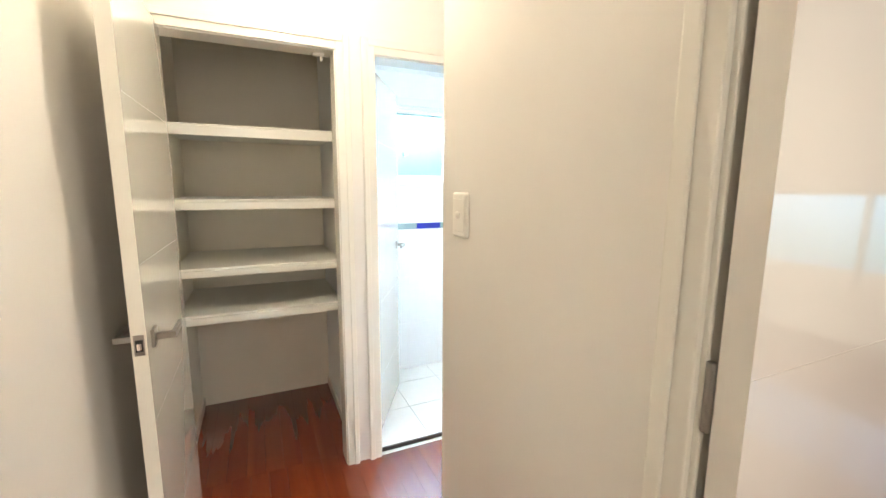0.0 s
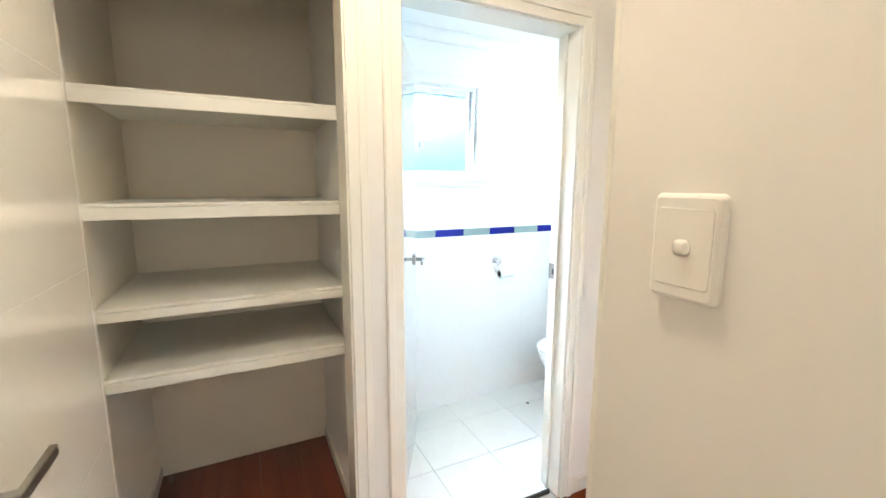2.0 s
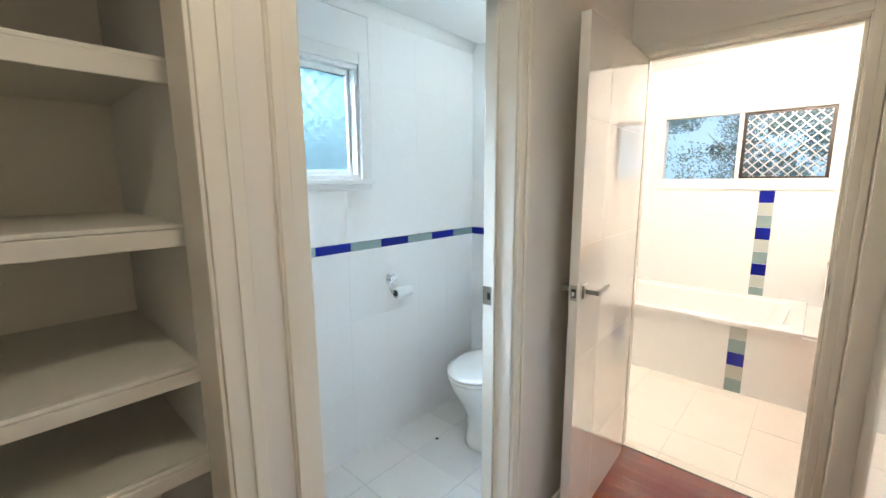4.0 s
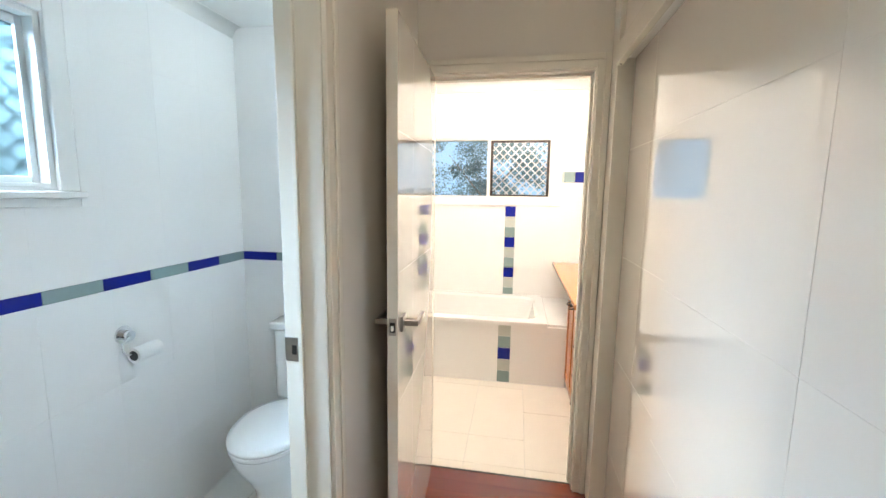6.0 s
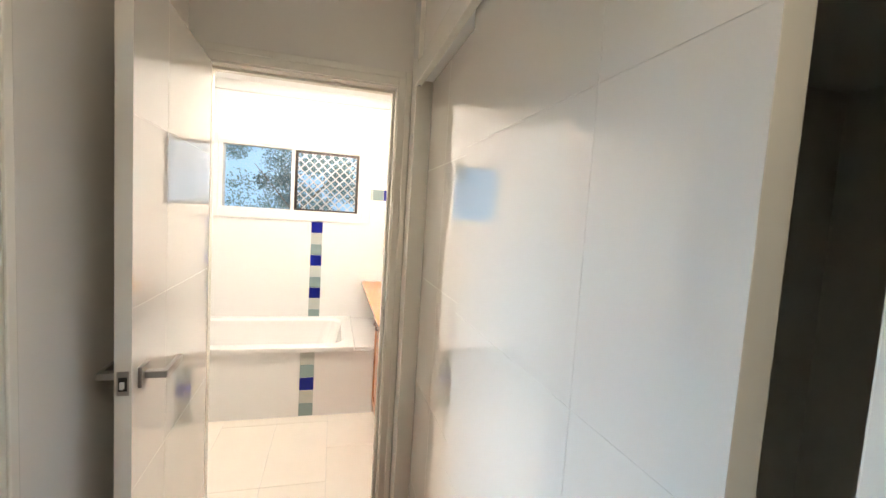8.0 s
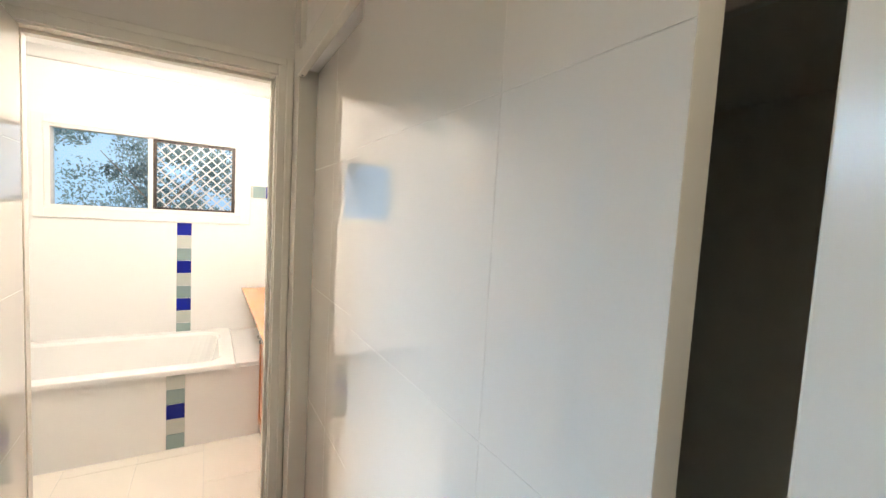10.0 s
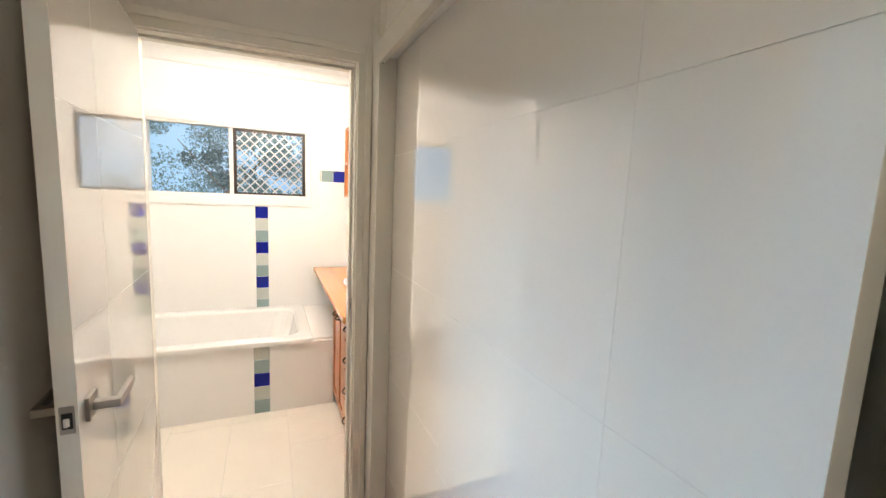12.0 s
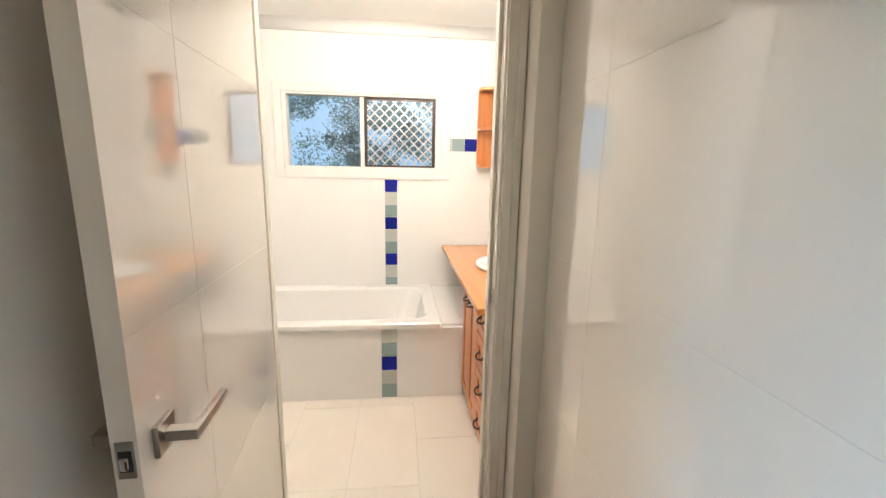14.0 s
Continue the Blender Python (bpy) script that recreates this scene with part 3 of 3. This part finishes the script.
loft(bm, [oval(0, 0, 0.181, 0.266, 0.20, 0.4488), oval(0, 0, 0.187, 0.273, 0.204, 0.4558), oval(0, 0, 0.186, 0.272, 0.203, 0.4665), oval(0, 0, 0.16, 0.24, 0.18, 0.4741), oval(0, 0, 0.08, 0.12, 0.09, 0.4773)])
part("lid", bm, PORC, wc, "smooth white toilet lid", True)
part("cistern", B(-0.175, 0.175, 0.225, 0.406, 0.43, 0.80, 0.028, 4), PORC, wc, smooth=True)
cl = part("cistern_lid", B(-0.188, 0.188, 0.212, 0.406, 0.80, 0.838, 0.012, 3), PORC, wc, smooth=True)
part("flush_button", rod(bmesh.new(), (0, 0.31, 0.838), (0, 0.31, 0.844), 0.024, 24), CHROME, cl)
for x in (-0.06, 0.06):
    part("hinge", rod(bmesh.new(), (x - 0.02, 0.195, 0.462), (x + 0.02, 0.195, 0.462), 0.011, 14), PORC, wc)
wa = thing("floor_waste", "tiny dark floor waste hole in the tiles", "drain", pose(-1.19, 1.86, -0.004))
part("grate", rod(bmesh.new(), (0, 0, 0), (0, 0, 0.005), 0.010, 16), DARKM, wa)

# ---- bathroom: window ----
bw = thing("window_2", "white aluminium sliding window with security mesh", "window")
bw["kind"] = "structure"
X0, X1, Z0, Z1 = -0.83, 0.365, 1.445, 2.015
for b in ((X0 - 0.06, X0, 4.462, 4.48, Z0 - 0.065, Z1 + 0.06), (X1, X1 + 0.075, 4.462, 4.48, Z0 - 0.065, Z1 + 0.06), (X0, X1, 4.462, 4.48, Z1, Z1 + 0.06), (X0, X1, 4.462, 4.48, Z0 - 0.065, Z0)):
    part("architrave", B(*b, 0.003), ALUM, bw)
for b in ((X0, X0 + 0.03, 4.48, 4.58, Z0, Z1), (X1 - 0.04, X1, 4.48, 4.58, Z0, Z1), (X0 + 0.03, X1 - 0.04, 4.48, 4.58, Z1 - 0.02, Z1), (X0 + 0.03, X1 - 0.04, 4.48, 4.58, Z0, Z0 + 0.025), (-0.258, -0.228, 4.50, 4.54, Z0 + 0.025, Z1 - 0.02)):
    part("window_frame", B(*b, 0.002), ALUM, bw)
for b in ((-0.228, -0.205, 4.515, 4.54, Z0 + 0.025, Z1 - 0.02), (0.302, 0.325, 4.515, 4.54, Z0 + 0.025, Z1 - 0.02), (-0.205, 0.302, 4.515, 4.54, Z1 - 0.04, Z1 - 0.02), (-0.205, 0.302, 4.515, 4.54, Z0 + 0.025, Z0 + 0.04)):
    part("screen_frame", B(*b, 0.002), DARKM, bw, "dark bronze screen frame")
for a, c in ((-0.80, -0.258), (-0.228, 0.325)):
    p = part("pane", B(a, c, 4.552, 4.556, Z0 + 0.025, Z1 - 0.02), CLEAR, bw, "clear glass pane")
    p.visible_shadow = False
bm = bmesh.new()
diamond_mesh(bm, -0.205, 0.302, Z0 + 0.04, Z1 - 0.04, 0.076, 0.076, lambda u, v: (u, 4.528, v), 0.0050)
part("security_mesh", bm, MESHM, bw, "pale grey diamond security mesh")
part("latch", B(0.318, 0.338, 4.49, 4.515, Z0 + 0.06, Z0 + 0.135, 0.004), BLACK, bw, "small black window latch")

# ---- bathroom: decorative tile strips ----
T = 0.099
sq = {}
for key, m_ in (("b", BLUE), ("p", PALET), ("g", GREYT)):
    sq[key] = mesh_of("tile", B(0.0012, T - 0.0012, -0.005, 0, 0.0012, T - 0.0012, 0.0008, 1), m_)
st = thing("tile_strip", "vertical strip of blue, grey and green square tiles", "tile strip", group="feature tile strips")
st["kind"] = "structure"
for i, k in enumerate("bpgbpgbpg"):
    place(sq[k], st, -0.072, 4.481, 1.374 - (i + 1) * T)
st = thing("tile_strip", "short strip of blue and grey tiles beside the window", "tile strip", group="feature tile strips")
st["kind"] = "structure"
part("edge_tile", B(0.443, 0.456, 4.476, 4.481, 1.605, 1.700, 0.0006, 1), PALET, st)
for i, k in enumerate("gbpgb"[:4]):
    place(sq[k], st, 0.458 + i * T, 4.481, 1.603)

# ---- bathroom: tub ----
tub = thing("bathtub", "white built-in bathtub behind a tiled front", "bathtub", pose(-0.41, 4.05, 0))
part("tiled_front", B(-0.84, 0.86, -0.437, -0.417, 0, 0.475), WTILE, tub, "white tiled bath front")
part("hob", B(0.715, 1.308, -0.417, 0.43, 0.30, 0.495, 0.003), WTILE, tub, "white tiled ledge at the end of the bath")


def rrect(x0, x1, y0, y1, r, z, n=6):
    out = []
    for cx, cy, a0 in ((x1 - r, y1 - r, 0), (x0 + r, y1 - r, 90), (x0 + r, y0 + r, 180), (x1 - r, y0 + r, 270)):
        for i in range(n + 1):
            a = radians(a0 + 90 * i / n)
            out.append((cx + r * math.cos(a), cy + r * math.sin(a), z))
    return out


bm = bmesh.new()
loft(bm, [rrect(-0.84, 0.715, -0.46, 0.43, 0.012, 0.478), rrect(-0.84, 0.715, -0.46, 0.43, 0.012, 0.508), rrect(-0.835, 0.71, -0.452, 0.425, 0.016, 0.515),
          rrect(-0.77, 0.64, -0.375, 0.365, 0.12, 0.513), rrect(-0.755, 0.625, -0.36, 0.35, 0.14, 0.495), rrect(-0.70, 0.55, -0.30, 0.29, 0.16, 0.20), rrect(-0.66, 0.48, -0.25, 0.24, 0.14, 0.13)], cap=False)
bm.verts.ensure_lookup_table()
n4 = 28
bm.faces.new(bm.verts[-n4:])
part("basin", bm, PORC, tub, "glossy white bath shell with a square rim", False)
for i, k in enumerate("pgbpg"):
    ob = place(sq[k], tub, 0.338, -0.436, 0.478 - (i + 1) * T * 0.955)
    ob.scale = (1, 1, 0.955)

# ---- bathroom: vanity ----
van = thing("vanity", "orange pine vanity cabinet with panel doors and drawers", "vanity cabinet", pose(0.452, 2.88, 0))
part("body", B(0.022, 0.446, 0, 0.75, 0.075, 0.83), PINE, van)
part("kickboard", B(0.05, 0.07, 0, 0.75, 0, 0.075), PINE, van)


def front(name, y0, y1, z0, z1, label):
    d = part(name, B(0.004, 0.021, y0, y1, z0, z1, 0.003), PINE, van, label)
    w = 0.05
    for b in ((y0, y0 + w, z0, z1), (y1 - w, y1, z0, z1), (y0 + w, y1 - w, z1 - w, z1), (y0 + w, y1 - w, z0, z0 + w)):
        part("rail", B(-0.006, 0.005, *b, 0.002), PINE, d)
    if z1 - z0 > 0.3:
        part("raised_panel", B(-0.001, 0.005, y0 + w + 0.02, y1 - w - 0.02, z0 + w + 0.02, z1 - w - 0.02, 0.003), PINE, d)
    return d


def bow_handle(parent, y, z):
    bm = bmesh.new()
    prev = None
    for i in range(9):
        a = math.pi * i / 8
        p = (-0.008 - 0.026 * math.sin(a), y - 0.04 * math.cos(a), z - 0.010 * math.sin(a))
        if prev:
            rod(bm, prev, p, 0.005, 8)
        prev = p
    part("handle", bm, DARKM, parent, "dark bronze bow handle")
    for s in (-1, 1):
        part("handle_rose", rod(bmesh.new(), (-0.012, y + s * 0.04, z), (-0.006, y + s * 0.04, z), 0.011, 14), DARKM, parent)


for y0, y1, yh in ((0.285, 0.51, 0.46), (0.515, 0.745, 0.57)):
    d = front("door", y0, y1, 0.085, 0.825, "orange pine panelled door")
    bow_handle(d, yh, 0.72)
for z in (0.085, 0.272, 0.459, 0.646):
    d = front("drawer", 0.01, 0.28, z, z + 0.178, "orange pine drawer front")
    bow_handle(d, 0.145, z + 0.10)
wt = thing("worktop", "orange wood-look worktop on the vanity", "worktop", pose(0.44, 2.88, 0.832))
part("slab", B(-0.058, 0.458, -0.03, 1.50, 0, 0.034, 0.008, 3), COUNTER, wt)
bs = thing("basin", "white ceramic basin set on the orange worktop", "basin", pose(0.715, 3.62, 0.862))
bm = bmesh.new()
loft(bm, [oval(0, 0, 0.19, 0.23, 0.23, 0.005), oval(0, 0, 0.20, 0.24, 0.24, 0.02), oval(0, 0, 0.195, 0.235, 0.235, 0.032), oval(0, 0, 0.165, 0.20, 0.20, 0.034), oval(0, 0, 0.15, 0.185, 0.185, 0.02), oval(0, 0, 0.09, 0.12, 0.12, 0.008)])
part("bowl", bm, PORC, bs, smooth=True)
ta = thing("basin_tap", "chrome mixer tap behind the basin", "tap", pose(0.84, 3.66, 0.866))
part("body", rod(bmesh.new(), (0, 0, 0), (0, 0, 0.10), 0.020, 20), CHROME, ta)
part("spout", rod(bmesh.new(), (0, 0, 0.075), (-0.12, 0, 0.06), 0.012, 16), CHROME, ta)
part("lever", rod(bmesh.new(), (0, 0, 0.10), (-0.05, 0, 0.135), 0.007, 12), CHROME, ta)

# open wall shelf beside the window
cab = thing("wall_shelf", "open orange pine wall shelf with curved sides", "wall shelf", pose(0.655, 4.31, 1.48))


def curved_board(x0, x1, y0, y1, z, t, n=10):
    bm = bmesh.new()
    pts = [(x1, y1), (x1, y0)] + [(x1 - (x1 - x0) * math.sin(math.pi / 2 * i / n), y0 + (y1 - y0) * (1 - math.cos(math.pi / 2 * i / n)) * 0.35) for i in range(n + 1)] + [(x0, y1)]
    loft(bm, [[(a, b, z) for a, b in pts], [(a, b, z + t) for a, b in pts]])
    return bm


part("side", B(0, 0.13, 0.148, 0.166, 0, 0.59, 0.003), PINE, cab)
for z in (0.0, 0.28, 0.572):
    part("shelf", curved_board(0.0, 0.13, 0.0, 0.148, z, 0.018), PINE, cab)
# ---- outside: tree and bedroom window ----
tr = thing("tree", "leafy green garden tree behind the bathroom", "tree", pose(-1.1, 14.5, -0.8))
bm = bmesh.new()
rnd = random.Random(4)
rod(bm, (0, 0, 0), (0.1, 0, 2.2), 0.17, 10, 0.11)
for i in range(9):
    a, z = rnd.uniform(0, math.tau), rnd.uniform(1.4, 2.3)
    rod(bm, (0.08, 0, z), (1.5 * math.cos(a), 1.2 * math.sin(a), z + rnd.uniform(0.6, 1.6)), 0.03, 7, 0.008)
part("trunk", bm, BARK, tr)
vs, fs = [], []
clumps = [(rnd.gauss(0.2, 1.6), rnd.gauss(0, 1.0), rnd.uniform(1.5, 5.4), rnd.uniform(0.25, 0.6)) for _ in range(125)]
for cx, cy, cz, r in clumps:
    for _ in range(260):
        d = Vector((rnd.gauss(0, 1), rnd.gauss(0, 1), rnd.gauss(0, 1))).normalized() * r * rnd.uniform(0.4, 1.0)
        c = Vector((cx, cy, cz)) + d
        u = Vector((rnd.gauss(0, 1), rnd.gauss(0, 1), rnd.gauss(0, 1))).normalized()
        w = u.orthogonal().normalized()
        s = rnd.uniform(0.03, 0.06)
        k = len(vs)
        vs += [c - u * s, c + w * s * 0.45, c + u * s, c - w * s * 0.45]
        fs.append((k, k + 1, k + 2, k + 3))
me = bpy.data.meshes.new("crown")
me.from_pydata([tuple(v) for v in vs], [], fs)
me.materials.append(LEAF)
cr = new("crown", me)
cr.parent = tr
tagged(cr, "uneven crown of small leaves with blue haze in their colour")

w3 = thing("window_3", "wide low white bedroom window with pale obscure panes", "window")
w3["kind"] = "structure"
for b in ((1.8, 1.84, 5.22, 5.3, 0.65, 1.42), (3.86, 3.9, 5.22, 5.3, 0.65, 1.42), (1.84, 3.86, 5.22, 5.3, 1.38, 1.42), (1.84, 3.86, 5.22, 5.3, 0.65, 0.69), (2.83, 2.87, 5.23, 5.29, 0.69, 1.38)):
    part("window_frame", B(*b, 0.002), ALUM, w3)
for a, c in ((1.84, 2.83), (2.87, 3.86)):
    p = part("pane", B(a, c, 5.255, 5.259, 0.69, 1.38), PALEG, w3)
    p.visible_shadow = False

# unseen window, placed so its daylight reaches the hall through the doorway
w4 = thing("window_4", "unseen bedroom window added for daylight, white frame and frosted panes", "window")
w4["kind"] = "structure"
for b in ((6.52, 6.6, 2.75, 2.79, 0.7, 2.1), (6.52, 6.6, 4.81, 4.85, 0.7, 2.1), (6.52, 6.6, 2.79, 4.81, 2.06, 2.1), (6.52, 6.6, 2.79, 4.81, 0.7, 0.74), (6.53, 6.59, 3.78, 3.82, 0.74, 2.06)):
    part("window_frame", B(*b, 0.002), ALUM, w4)
for a, c in ((2.79, 3.78), (3.82, 4.81)):
    p = part("pane", B(6.555, 6.559, a, c, 0.74, 2.06), FROST, w4)
    p.visible_shadow = False

# unseen window, added only to let the hall fill lamp in
w5 = thing("window_5", "unseen hall window added for fill light, white frame and frosted glass", "window")
w5["kind"] = "structure"
for b in ((3.32, 3.4, -0.2, -0.16, 0.85, 2.1), (3.32, 3.4, 0.46, 0.5, 0.85, 2.1), (3.32, 3.4, -0.16, 0.46, 2.06, 2.1), (3.32, 3.4, -0.16, 0.46, 0.85, 0.89), (3.33, 3.39, 0.13, 0.17, 0.89, 2.06)):
    part("window_frame", B(*b, 0.002), ALUM, w5)
for a, c in ((-0.16, 0.13), (0.17, 0.46)):
    p = part("pane", B(3.355, 3.359, a, c, 0.89, 2.06), FROST, w5)
    p.visible_shadow = False

# ---- floors, piece by piece ----
fl = thing("floor_timber", "polished dark red timber floorboards", "floor")
fl["kind"] = "structure"


def boards(x0, x1, y0, y1, w=0.085):
    n = int(round((y1 - y0) / w))
    w = (y1 - y0) / n
    me = mesh_of("floorboard", B(0, x1 - x0, 0.0001, w - 0.0001, -0.02, 0, 0.0004, 1), FLOORW)
    for i in range(n):
        ob = new("floorboard", me)
        ob.parent = fl
        ob.location = (x0, y0 + i * w, 0)


boards(-0.555, 3.3, -0.262, 0.665)
boards(-0.45, 0.445, 0.665, 2.505)
boards(-1.41, -0.555, -0.215, 0.592)
boards(1.225, 6.5, 0.665, 5.2)
boards(0.446, 1.13, 0.80, 2.44)
struct("threshold_bath", B(-0.388, 0.36, 2.505, 2.516, -0.02, 0.002, 0.002), DARKM, "dark metal threshold strip", "threshold")
struct("threshold_toilet", B(-0.515, -0.503, 0.72, 1.464, -0.02, 0.002, 0.002), DARKM, "dark metal threshold strip", "threshold")


def tiles(name, label, x_at, y_base, px, py, x0, x1, y0, y1, stagger=0.0, joint=None, face=None):
    th = thing(name, label, "floor")
    th["kind"] = "structure"
    i = math.floor((x0 - x_at) / px)
    while x_at + i * px < x1:
        y_at = y_base + (stagger if i % 3 == 1 else 0.0)
        j = math.floor((y0 - y_at) / py)
        while y_at + j * py < y1:
            a, b = max(x0, x_at + i * px), min(x1, x_at + (i + 1) * px)
            c, d = max(y0, y_at + j * py), min(y1, y_at + (j + 1) * py)
            if b - a > 0.01 and d - c > 0.01:
                part("tile", B(a + 0.0013, b - 0.0013, c + 0.0013, d - 0.0013, -0.012, 0, 0.001, 1), face or FTILE, th)
            j += 1
        i += 1
    part("grout", B(x0, x1, y0, y1, -0.021, -0.002), joint or GROUT, th)
    return th


tiles("floor_bath", "large cream rectangular floor tiles with thin joints", -0.206, 2.848, 0.338, 0.672, -1.25, 0.90, 2.58, 3.633, 0.335, face=FTILEB)
tiles("floor_bath_sill", "pale floor tiles in the bathroom doorway", -0.206, 2.176, 0.338, 0.672, -0.388, 0.36, 2.516, 2.58, face=FTILEB)
tiles("floor_toilet", "large pale square floor tiles", -1.20, 1.695, 0.336, 0.336, -1.42, -0.56, 0.66, 2.458, joint=GROUTG)
tiles("floor_toilet_sill", "pale floor tiles in the toilet doorway", -1.20, 1.695, 0.336, 0.336, -0.56, -0.515, 0.72, 1.464, joint=GROUTG)


# wall tiles of the toilet room, round the window and the border band
wt_wall = bpy.data.objects["wall_toilet_west"]
TILE_W, ROWS = 0.2445, (0.0, 0.372, 0.744, 1.1155, None, 1.1605, 1.4225, 1.6845, 1.9465, 2.249)
for j in range(len(ROWS) - 1):
    z0, z1 = ROWS[j], ROWS[j + 1]
    if z0 is None or z1 is None:
        continue
    for i in range(-3, 6):
        y0, y1 = max(0.66, 1.221 + i * TILE_W), min(2.458, 1.221 + (i + 1) * TILE_W)
        if y1 - y0 < 0.01:
            continue
        spans = [(y0, y1)]
        if z1 > 1.423 and z0 < 2.075:
            spans = [(y0, min(y1, 0.74)), (max(y0, 1.635), y1)]
        for a, b in spans:
            if b - a > 0.01:
                part("wall_tile", B(-1.4205, -1.4165, a + 0.0001, b - 0.0001, z0 + 0.0001, z1 - 0.0001, 0.0002, 1), WTILE, wt_wall)
